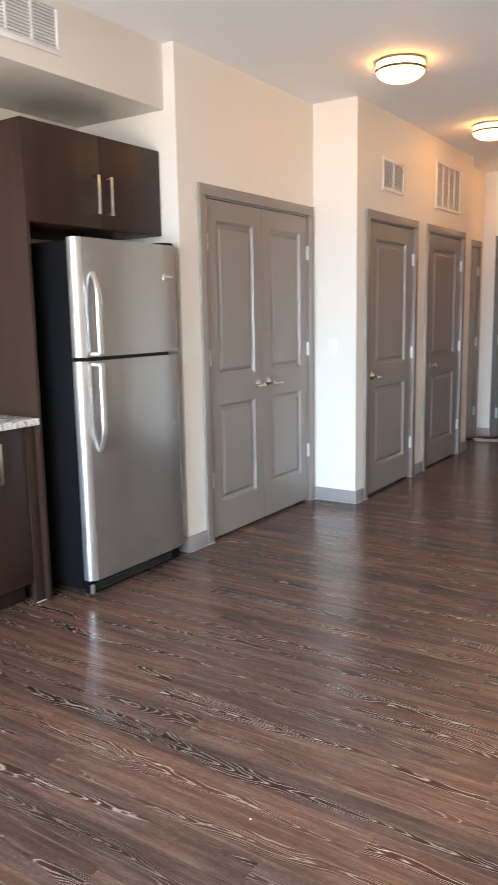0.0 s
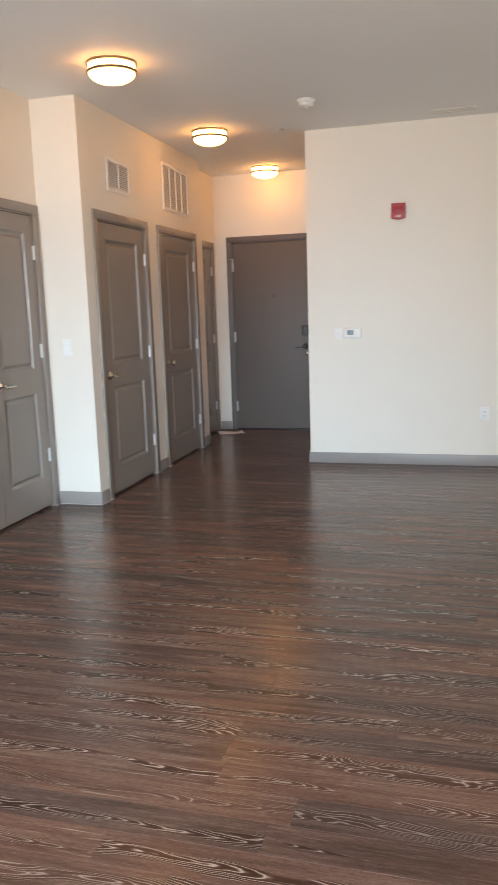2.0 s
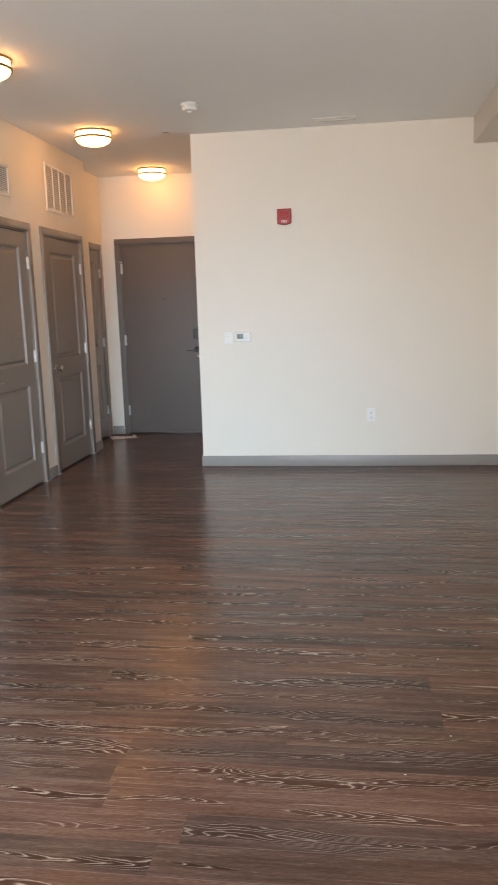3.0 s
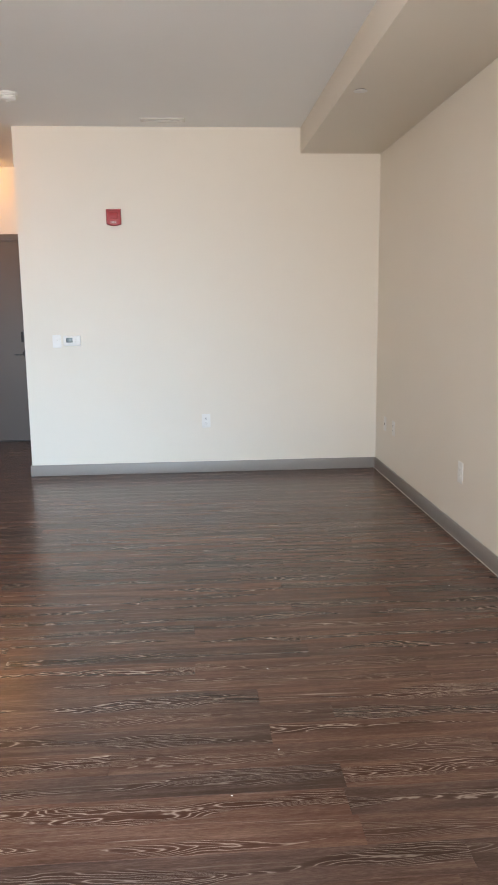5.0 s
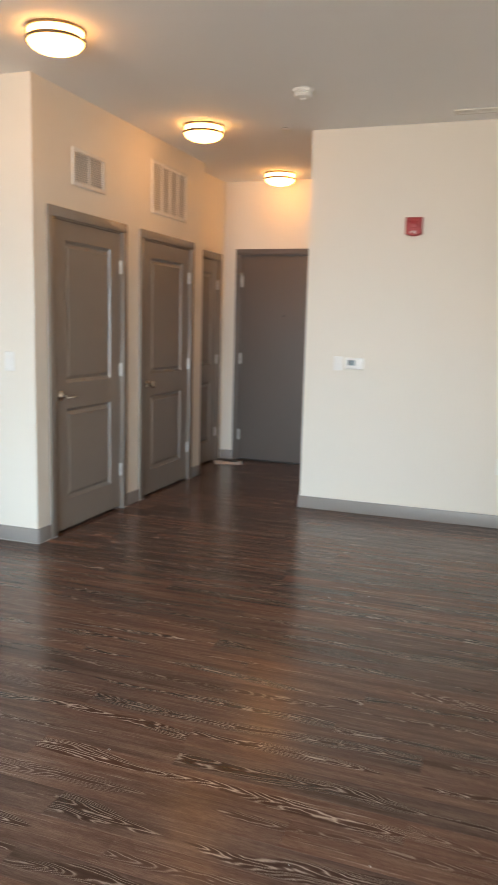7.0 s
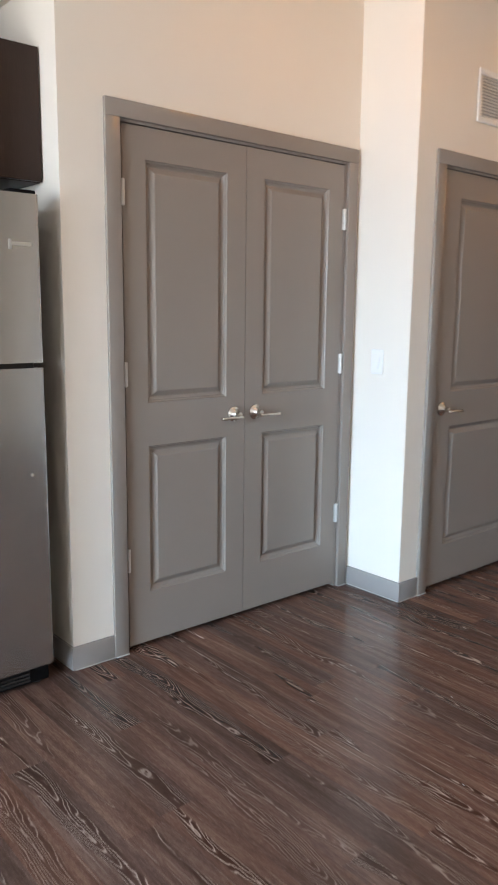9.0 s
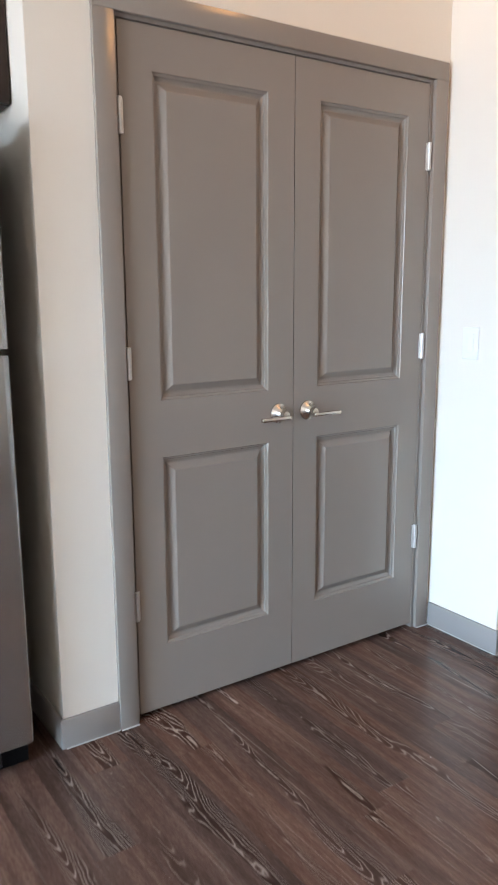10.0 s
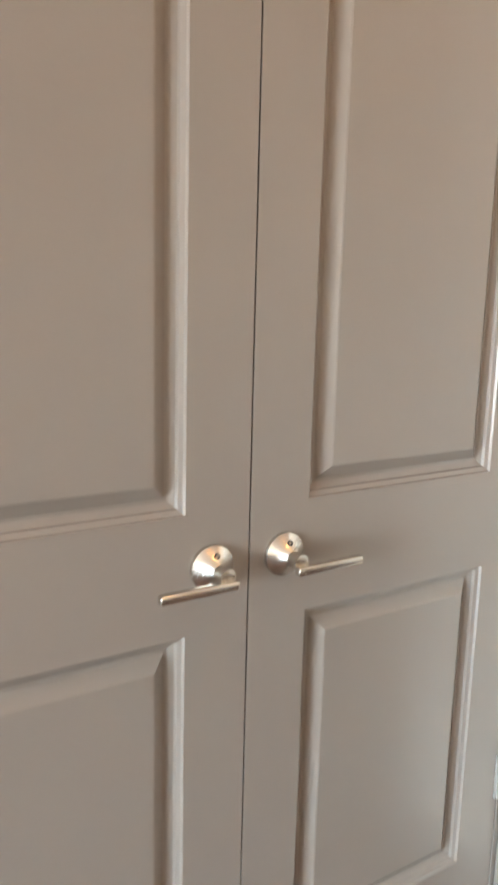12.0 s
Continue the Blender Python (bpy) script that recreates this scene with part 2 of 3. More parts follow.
def tube(bm, path, rx, rz, sides=12, flat=None):
    """A bar of oval section along a path."""
    pts = [Vector(p) for p in path]
    rings = []
    for k, p in enumerate(pts):
        d = (pts[min(k + 1, len(pts) - 1)] - pts[max(k - 1, 0)]).normalized()
        side = d.cross(Vector(flat or (1, 0, 0)))
        side = side.normalized() if side.length > 1e-4 else d.orthogonal().normalized()
        up = side.cross(d).normalized()
        rings.append([bm.verts.new(p + side * rx * math.cos(2 * math.pi * j / sides) + up * rz * math.sin(2 * math.pi * j / sides)) for j in range(sides)])
    for a, b in zip(rings, rings[1:]):
        for j in range(sides):
            i = (j + 1) % sides
            bm.faces.new((a[j], a[i], b[i], b[j]))
    bm.faces.new(rings[0])
    bm.faces.new(rings[-1])


def child(ob, parent):
    ob.parent = parent
    return ob


def thing(name, m, label, category, group="", kind=""):
    e = new(name)
    e.matrix_world = m
    return tagged(e, label, category, group, kind)


def wall(name, label, rows, mat=None):
    return tagged(boxes(name, mat or WALL, rows), label, "wall", kind="structure")


# ---- the setting: walls, ceiling, soffits ----
LOW, TOP = -0.03, 3.0
DD0, DD1, DDH = 3.800, 5.040, 2.065
D10, D11, D1H = 5.300, 6.182, 2.045
D20, D21 = 6.500, 7.388
D30, D31 = 7.740, 8.440
E0, E1, EH = -2.420, -1.470, 2.110

wall("wall_pantry", "warm off-white painted wall round the pantry double doors", [
    (X_PANTRY - 0.12, X_PANTRY, Y_PIER, DD0, LOW, TOP), (X_PANTRY - 0.12, X_PANTRY, DD1, Y_JOG, LOW, TOP),
    (X_PANTRY - 0.12, X_PANTRY, DD0, DD1, DDH, TOP), (X_BACK, X_PANTRY - 0.12, Y_PIER, Y_PIER + 0.12, LOW, TOP)])
wall("wall_hall_west", "warm off-white painted hallway wall with doors", [
    (X_BACK, X_HALL, Y_JOG, Y_JOG + 0.12, LOW, TOP), (X_HALL - 0.12, X_HALL, Y_JOG + 0.12, D10, LOW, TOP),
    (X_HALL - 0.12, X_HALL, D11, D20, LOW, TOP), (X_HALL - 0.12, X_HALL, D10, D11, D1H, TOP), (X_HALL - 0.12, X_HALL, D20, D21, D1H, TOP),
    (X_HALL - 0.12, X_HALL, D21, Y_STEP, LOW, TOP)])
wall("wall_recess", "off-white painted wall with a narrow closet door", [
    (X_RECESS - 0.12, X_RECESS, Y_STEP, D30, LOW, TOP), (X_RECESS - 0.12, X_RECESS, D31, Y_ENTRY, LOW, TOP), (X_RECESS - 0.12, X_RECESS, D30, D31, D1H, TOP),
    (X_RECESS, X_HALL - 0.12, Y_STEP - 0.1, Y_STEP, LOW, TOP)])
wall("wall_entry", "off-white painted wall round the entry door", [
    (X_BACK, E0, Y_ENTRY, Y_ENTRY + 0.14, LOW, TOP), (E1, X_END + 0.12, Y_ENTRY, Y_ENTRY + 0.14, LOW, TOP), (E0, E1, Y_ENTRY, Y_ENTRY + 0.14, EH, TOP)])
wall("wall_north", "broad off-white painted living room wall", [
    (X_END, X_EAST + 0.12, Y_ROOM, Y_ROOM + 0.12, LOW, TOP), (X_END, X_END + 0.12, Y_ROOM + 0.12, Y_ENTRY, LOW, TOP)])
wall("wall_east", "plain warm off-white painted side wall", [(X_EAST, X_EAST + 0.12, Y_SOUTH, Y_ROOM, LOW, TOP)])
# runs on unseen behind closets and entry, added to keep sky light out
wall("wall_kitchen_shell", "off-white painted wall behind the kitchen, with an unseen shell against stray light", [(X_BACK - 0.12, X_BACK, Y_SOUTH, Y_OUT, LOW, TOP), (X_BACK, X_EAST + 0.12, Y_OUT, Y_OUT + 0.1, LOW, TOP)])
W0, W1, WB, WT = -2.5, 0.7, 0.06, 2.45
wall("wall_south", "off-white painted wall with a wide window", [
    (X_BACK, W0, Y_SOUTH - 0.15, Y_SOUTH, LOW, TOP), (W1, X_EAST + 0.12, Y_SOUTH - 0.15, Y_SOUTH, LOW, TOP),
    (W0, W1, Y_SOUTH - 0.15, Y_SOUTH, LOW, WB), (W0, W1, Y_SOUTH - 0.15, Y_SOUTH, WT, TOP)])
tagged(boxes("ceiling", CEILING, [(X_BACK - 0.12, X_EAST + 0.12, Y_SOUTH - 0.15, Y_OUT + 0.1, CEIL, CEIL + 0.2)]), "flat painted white ceiling", "ceiling", kind="structure")
tagged(boxes("soffit_east", WALL, [(1.075, X_EAST, Y_SOUTH, Y_ROOM, 2.615, CEIL)], 0.003), "painted drywall soffit along the side wall", "soffit", kind="structure")
tagged(boxes("soffit_kitchen", WALL, [(X_BACK, -2.862, Y_SOUTH, Y_PIER, 2.480, CEIL)], 0.003), "painted drywall soffit above the kitchen cabinets", "soffit", kind="structure")

# window at the back of the room
win = thing("window_1", pose(W0, Y_SOUTH - 0.1, WB), "wide white framed window at the room's end", "window", kind="structure")
ww, wh = W1 - W0, WT - WB
child(boxes("frame", PLASTIC, [(0, ww, -0.04, 0.04, 0, 0.06), (0, ww, -0.04, 0.04, wh - 0.06, wh), (0, 0.06, -0.04, 0.04, 0.06, wh - 0.06),
      (ww - 0.06, ww, -0.04, 0.04, 0.06, wh - 0.06), (ww / 2 - 0.04, ww / 2 + 0.04, -0.04, 0.04, 0.06, wh - 0.06)], 0.004), win)
for a, b in ((0.06, ww / 2 - 0.04), (ww / 2 + 0.04, ww - 0.06)):
    p = child(boxes("pane", PANE, [(a, b, -0.004, 0.004, 0.06, wh - 0.06)]), win)
    p.visible_shadow = False

# added unseen beyond the window: ground to bounce sunlight, a wall to cut low sky
tagged(boxes("ground", CONCRETE, [(-400, 400, -800, Y_SOUTH - 0.16, -0.6, -0.3)]), "unseen pale ground outside, added to bounce sunlight in", "ground", kind="structure")
tagged(boxes("backdrop", BACKDROP_TAN, [(-60, 60, -30, -29, -0.3, 4.2)]), "unseen plain tan wall, added outside to cut off low sky", "backdrop", kind="structure")


# ---- baseboards ----
def baseboard(rows):
    """Runs of baseboard given as x0, x1, y0, y1."""
    bm = bmesh.new()
    for x0, x1, y0, y1 in rows:
        slab(bm, x0, x1, y0, y1, 0.0, 0.094, bevel=0.003)
    ob = new("baseboard", mesh_of(bm, "baseboard", BASE, smooth=True))
    return tagged(ob, "flat grey-taupe painted baseboard", "baseboard", kind="structure")


B = 0.012
CW = 0.062
baseboard([(X_PANTRY, X_PANTRY + B, Y_PIER - B, DD0 - CW + 0.008), (X_BACK, X_PANTRY - 0.002, Y_PIER - B, Y_PIER)])
baseboard([(X_PANTRY + B, X_HALL + B, Y_JOG - B, Y_JOG), (X_HALL, X_HALL + B, Y_JOG + 0.001, D10 - CW + 0.006)])
baseboard([(X_HALL, X_HALL + B, D11 + CW - 0.006, D20 - CW + 0.006)])
baseboard([(X_HALL, X_HALL + B, D21 + CW - 0.006, Y_STEP + B), (X_RECESS, X_HALL - 0.002, Y_STEP, Y_STEP + B)])
baseboard([(X_RECESS, E0 - CW + 0.01, Y_ENTRY - B, Y_ENTRY), (E1 + CW - 0.01, X_END, Y_ENTRY - B, Y_ENTRY)])
baseboard([(X_END - B, X_EAST, Y_ROOM - B, Y_ROOM), (X_END - B, X_END, Y_ROOM + 0.001, Y_ENTRY - B)])
baseboard([(X_EAST - B, X_EAST, Y_SOUTH, Y_ROOM - B)])
bm = bmesh.new()
slab(bm, X_EAST - B - 0.004, X_EAST - B, Y_SOUTH, Y_ROOM - B, 0.0, 0.003)
slab(bm, X_EAST - 0.004, X_EAST - 0.0005, Y_SOUTH, Y_ROOM - B, 0.094, 0.0965)
tagged(new("trim", mesh_of(bm, "trim", CAULK)), "thin pale caulk bead along the baseboard", "trim", kind="structure")

# caulk where casings and baseboards of the hall side meet the boards
bm = bmesh.new()
for x0, x1, y0, y1 in ((X_PANTRY + 0.0165, X_PANTRY + 0.0215, DD0 - 0.054, DD0 + 0.008), (X_PANTRY + 0.0165, X_PANTRY + 0.0215, DD1 - 0.008, DD1 + 0.054),
                       (X_PANTRY + 0.014, X_HALL + 0.012, Y_JOG - 0.0155, Y_JOG - 0.0125), (X_HALL + 0.0125, X_HALL + 0.0155, Y_JOG - 0.0125, D10 - 0.056),
                       (X_PANTRY + 0.0125, X_PANTRY + 0.0155, Y_PIER, DD0 - 0.056), (X_HALL + 0.0165, X_HALL + 0.0210, D10 - 0.054, D10 + 0.008),
                       (X_HALL + 0.0165, X_HALL + 0.0210, D11 - 0.008, D11 + 0.054), (X_HALL + 0.0165, X_HALL + 0.0210, D20 - 0.054, D20 + 0.008),
                       (X_HALL + 0.0165, X_HALL + 0.0210, D21 - 0.008, D21 + 0.054)):
    slab(bm, x0, x1, y0, y1, 0.0004, 0.0034, 0.001, 1)
tagged(new("trim", mesh_of(bm, "trim", CAULK)), "pale caulk beads at the feet of the casings", "trim", kind="structure")


# ---- doors: local x along the door, the room at -y, z up ----
PROFILE = [(0.0, 0.0), (0.002, 0.0045), (0.008, 0.0075), (0.010, 0.0125), (0.017, 0.0170), (0.020, 0.0180), (0.024, 0.0175), (0.043, 0.0040), (0.046, 0.0030)]


def moulded_leaf(w, z0, z1, panels, thick=0.035, name="leaf"):
    """A door leaf with raised panels (x0, x1, za, zb) moulded into its room side."""
    bm = bmesh.new()
    xs = sorted({0.0, w, *[p[0] for p in panels], *[p[1] for p in panels]})
    zs = sorted({z0, z1, *[p[2] for p in panels], *[p[3] for p in panels]})
    at = {}

    def v(x, y, z):
        key = (round(x, 5), round(y, 5), round(z, 5))
        if key not in at:
            at[key] = bm.verts.new((x, y, z))
        return at[key]

    for xa, xb in zip(xs, xs[1:]):
        for za, zb in zip(zs, zs[1:]):
            if any(p[0] <= xa and xb <= p[1] and p[2] <= za and zb <= p[3] for p in panels):
                continue
            bm.faces.new((v(xa, 0, za), v(xb, 0, za), v(xb, 0, zb), v(xa, 0, zb)))
    for xa, xb, za, zb in panels:
        rings = [[v(xa + i, d, za + i), v(xb - i, d, za + i), v(xb - i, d, zb - i), v(xa + i, d, zb - i)] for i, d in PROFILE]
        for a, b in zip(rings, rings[1:]):
            for k in range(4):
                j = (k + 1) % 4
                bm.faces.new((a[k], a[j], b[j], b[k]))
        bm.faces.new(rings[-1])
    for za, zb in zip(zs, zs[1:]):
        bm.faces.new((v(0, 0, za), v(0, 0, zb), v(0, thick, zb), v(0, thick, za)))
        bm.faces.new((v(w, 0, za), v(w, thick, za), v(w, thick, zb), v(w, 0, zb)))
    for xa, xb in zip(xs, xs[1:]):
        bm.faces.new((v(xa, 0, z0), v(xa, thick, z0), v(xb, thick, z0), v(xb, 0, z0)))
        bm.faces.new((v(xa, 0, z1), v(xb, 0, z1), v(xb, thick, z1), v(xa, thick, z1)))
    bm.faces.new([v(x, thick, z0) for x in xs] + [v(x, thick, z1) for x in reversed(xs)])
    return new(name, mesh_of(bm, name, TAUPE))


def casing(w, h, cw=CW, proud=0.016, depth=0.12, mat=None):
    """Casing, jambs and stops round an opening w wide and h high."""
    bm = bmesh.new()
    lap = 0.008
    slab(bm, -cw + lap, lap, -proud, 0.001, 0, h - lap, 0.002)
    slab(bm, w - lap, w + cw - lap, -proud, 0.001, 0, h - lap, 0.002)
    slab(bm, -cw + lap, w + cw - lap, -proud - 0.0005, 0.001, h - lap, h + cw - lap, 0.002)
    slab(bm, 0.0005, 0.018, 0.002, depth, 0, h - 0.0005)
    slab(bm, w - 0.018, w - 0.0005, 0.002, depth, 0, h - 0.0005)
    slab(bm, 0.018, w - 0.018, 0.002, depth, h - 0.018, h - 0.0005)
    slab(bm, 0.018, 0.032, 0.046, 0.080, 0, h - 0.018)
    slab(bm, w - 0.032, w - 0.018, 0.046, 0.080, 0, h - 0.018)
    slab(bm, 0.032, w - 0.032, 0.046, 0.080, h - 0.032, h - 0.018)
    return new("casing", mesh_of(bm, "casing", mat or TAUPE, smooth=True))


def hinge(parent, x, z, y=-0.004, half=0.046):
    """A butt hinge: knuckle in three turns and the edges of its two leaves."""
    bm = bmesh.new()
    m = Matrix.Translation((x, y, z))
    lathe(bm, [(0, -half - 0.003), (0.004, -half - 0.002), (0.0072, -half), (0.0072, -0.016), (0.0062, -0.0155), (0.0072, -0.015), (0.0072, 0.015),
               (0.0062, 0.0155), (0.0072, 0.016), (0.0072, half), (0.004, half + 0.002), (0, half + 0.003)], 12, m)
    slab(bm, x - 0.012, x + 0.012, y + 0.003, y + 0.008, z - half, z + half, 0.001, 1)
    return child(new("hinge", mesh_of(bm, "hinge", PLATED, smooth=True)), parent)


def lever(parent, x, z, way, y=0.0, mat=None):
    """A lever handle: coned rose with a keyhole, neck, and a flat bar that points to way (-1 or 1)."""
    mat = mat or NICKEL
    bm = bmesh.new()
    out = Matrix.Translation((x, y, z)) @ Matrix.Rotation(radians(90), 4, "X")
    lathe(bm, [(0.033, 0.0), (0.0335, 0.003), (0.0325, 0.006), (0.029, 0.0085), (0.021, 0.017), (0.0135, 0.0235), (0.0125, 0.026), (0.0115, 0.027), (0.0115, 0.048), (0, 0.050)], 40, out)
    slab(bm, x - way * 0.012 if way > 0 else x - 0.104, x + 0.104 if way > 0 else x + 0.012, y - 0.060, y - 0.047, z - 0.0155, z - 0.0030, 0.0028, 3)
    h = child(new("handle", mesh_of(bm, "handle", mat, smooth=True)), parent)
    h["label"] = "satin nickel lever handle"
    k = Matrix.Translation((x, y - 0.0155, z + 0.019)) @ Matrix.Rotation(radians(90 - 42), 4, "X")
    child(turned("keyhole", DARK, [(0.0045, -0.002), (0.0045, 0.0028), (0.003, 0.003), (0.0, 0.0012)], 14, k), h)
    return h


def knob(parent, x, z):
    out = Matrix.Translation((x, 0, z)) @ Matrix.Rotation(radians(90), 4, "X")
    h = child(turned("knob", NICKEL, [(0.032, 0), (0.032, 0.004), (0.024, 0.008), (0.012, 0.011), (0.011, 0.030), (0.017, 0.036), (0.026, 0.046), (0.027, 0.056), (0.021, 0.064), (0, 0.067)], 32, out), parent)
    h["label"] = "satin nickel round knob"


def panel_rows(w, stile):
    return [(stile, w - stile, 0.232, 0.838), (stile, w - stile, 1.012, 1.926)]


# pantry double doors
d = thing("door_1", pose(X_PANTRY, DD0, 0, rz=90), "closed taupe two-panel double doors in a taupe casing", "double door", kind="structure")
child(casing(DD1 - DD0, DDH), d)
LW = 0.5970
for x in (0.0230, 0.0230 + LW + 0.003):
    lf = child(moulded_leaf(LW, 0.019, 2.043, panel_rows(LW, 0.101)), d)
    lf.location = (x, 0.004, 0)
for z in (0.385, 1.128, 1.80):
    hinge(d, 0.0195, z)
    hinge(d, DD1 - DD0 - 0.0195, z)
MID = 4.42 - DD0
lever(d, MID - 0.061, 0.934, -1, 0.004)
lever(d, MID + 0.061, 0.934, 1, 0.004)


def single(name, x, y0, y1, label, knobbed):
    w = y1 - y0
    d = thing(name, pose(x, y0, 0, rz=90), label, "door", kind="structure")
    child(casing(w, D1H), d)
    lw = w - 0.043
    lf = child(moulded_leaf(lw, 0.019, D1H - 0.022, [(0.135, lw - 0.135, 0.215, 0.825), (0.135, lw - 0.135, 0.995, 1.905)]), d)
    lf.location = (0.0215, 0.004, 0)
    for z in (0.30, 1.05, 1.79):
        hinge(d, w - 0.0195, z)
    if knobbed:
        knob(d, 0.085, 0.915)
    else:
        lever(d, 0.085, 0.915, 1, 0.004)
    return d


single("door_2", X_HALL, D10, D11, "closed taupe two-panel door with a lever handle", False)
single("door_3", X_HALL, D20, D21, "closed taupe two-panel door with a round knob", True)
single("door_4", X_RECESS, D30, D31, "closed narrow taupe panelled closet door", True)

# entry door
d = thing("door_5", pose(E0, Y_ENTRY, 0), "closed smooth taupe entry door with an electronic lock", "entry door", kind="structure")
w = E1 - E0
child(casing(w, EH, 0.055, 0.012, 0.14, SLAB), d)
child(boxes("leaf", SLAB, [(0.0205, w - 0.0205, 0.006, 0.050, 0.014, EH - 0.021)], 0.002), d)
for z in (0.27, 1.06, 1.84):
    hinge(d, 0.019, z, -0.002, 0.055)
c = child(boxes("lock", DARK, [(0.795, 0.862, -0.024, 0.006, 1.06, 1.17)], 0.006, 3), d)
c["label"] = "black electronic lock case"
lever(d, 0.828, 0.94, -1, 0.006, DARK)
tm = Matrix.Translation((0.845, 0.006, 0.862)) @ Matrix.Rotation(radians(90), 4, "X")
child(turned("thumb_turn", NICKEL, [(0.022, 0), (0.022, 0.005), (0.017, 0.008), (0.007, 0.009), (0.006, 0.03), (0, 0.031)], 24, tm), d)
child(boxes("door_guard", NICKEL, [(-0.035, 0.03, -0.022, -0.014, 1.905, 1.918)], 0.002), d)
child(turned("peephole", DARK, [(0.009, 0), (0.009, 0.003), (0.005, 0.004), (0, 0.002)], 16, Matrix.Translation((w / 2, 0.006, 1.50)) @ Matrix.Rotation(radians(90), 4, "X")), d)
child(boxes("threshold", DARK, [(0.0, w, 0.0, 0.13, 0.0005, 0.012)], 0.003), d)


# ---- ceiling lamps ----
def ceiling_lamp():
    lamp = thing("ceiling_lamp", pose(-1.93, 4.60, CEIL), "lit round flush ceiling lamp, opal glass and dark nickel rings", "ceiling lamp", "ceiling lamps along the hall")
    child(turned("opal_glass", GLOW, [(0.136, -0.006), (0.136, -0.066), (0.133, -0.072), (0.118, -0.089), (0.090, -0.104), (0.055, -0.113), (0.0, -0.116)], 48), lamp)
    bm = bmesh.new()
    for z in (-0.010, -0.058):
        lathe(bm, [(0.137, z + 0.007), (0.1455, z + 0.007), (0.147, z + 0.005), (0.147, z - 0.005), (0.1455, z - 0.007), (0.137, z - 0.007)], 48)
    lathe(bm, [(0.0, -0.0005), (0.130, -0.0005), (0.130, -0.005), (0.0, -0.005)], 48)
    child(new("ring", mesh_of(bm, "ring", BRONZE, smooth=True)), lamp)
    return lamp


lamp = ceiling_lamp()
copy_thing(lamp, pose(-1.94, 6.47, CEIL))
copy_thing(lamp, pose(-1.92, 8.24, CEIL))


# ---- fittings on walls and ceiling ----
def air_grille(name, m, w, h, bars, blade, label, flat=False):
    """A steel register: flanged frame, upright bars and many thin blades over a grey sheet that paints the shade
    behind.
    """
    g = thing(name, m, label, "air vent")
    f = 0.026
    bm = bmesh.new()
    for r in ((-w / 2, w / 2, -h / 2, -h / 2 + f), (-w / 2, w / 2, h / 2 - f, h / 2), (-w / 2, -w / 2 + f, -h / 2 + f, h / 2 - f), (w / 2 - f, w / 2, -h / 2 + f, h / 2 - f)):
        slab(bm, r[0], r[1], -0.010, 0, r[2], r[3], 0.003)
    for k in range(1, bars):
        x = -w / 2 + f + (w - 2 * f) * k / bars
        slab(bm, x - 0.006, x + 0.006, -0.009, -0.002, -h / 2 + f, h / 2 - f)
    child(new("frame", mesh_of(bm, "frame", GRILLE, smooth=True)), g)
    bm = bmesh.new()
    n = int((h - 2 * f) / blade)
    for k in range(n):
        z = -h / 2 + f + (k + 0.5) * (h - 2 * f) / n
        vs = [bm.verts.new(c) for c in ((-w / 2 + f, -0.008, z - 0.35 * blade), (w / 2 - f, -0.008, z - 0.35 * blade), (w / 2 - f, -0.0015, z + 0.35 * blade), (-w / 2 + f, -0.0015, z + 0.35 * blade),
                                        (-w / 2 + f, -0.007, z - 0.42 * blade), (w / 2 - f, -0.007, z - 0.42 * blade), (w / 2 - f, -0.0008, z + 0.28 * blade), (-w / 2 + f, -0.0008, z + 0.28 * blade))]
        for q in ((0, 1, 2, 3), (7, 6, 5, 4), (0, 4, 5, 1), (3, 2, 6, 7)):
            bm.faces.new([vs[i] for i in q])
    b = child(new("louvre", mesh_of(bm, "louvre", GRILLE)), g)
    b["kind"] = "stuff"
    # flat sheet on the wall, the dimness behind the blades put into its grey
    child(boxes("duct", DUCT_SHADE, [(-w / 2 + f, w / 2 - f, -0.0006, -0.0002, -h / 2 + f, h / 2 - f)]), g)
    return g


air_grille("air_vent", pose(X_HALL, 5.735, 2.378, rz=90), 0.40, 0.235, 2, 0.014, "white steel supply air grille high on the wall")
air_grille("return_vent", pose(X_HALL, 6.965, 2.445, rz=90), 0.64, 0.40, 4, 0.016, "white steel return air grille with four bays")
air_grille("ceiling_vent", pose(-0.02, 6.55, CEIL, rx=90), 0.34, 0.11, 1, 0.012, "white slotted air diffuser in the ceiling")
air_grille("kitchen_vent", pose(-2.862, 2.52, 2.675, rz=90), 0.62, 0.225, 4, 0.014, "white steel air grille in the kitchen soffit")


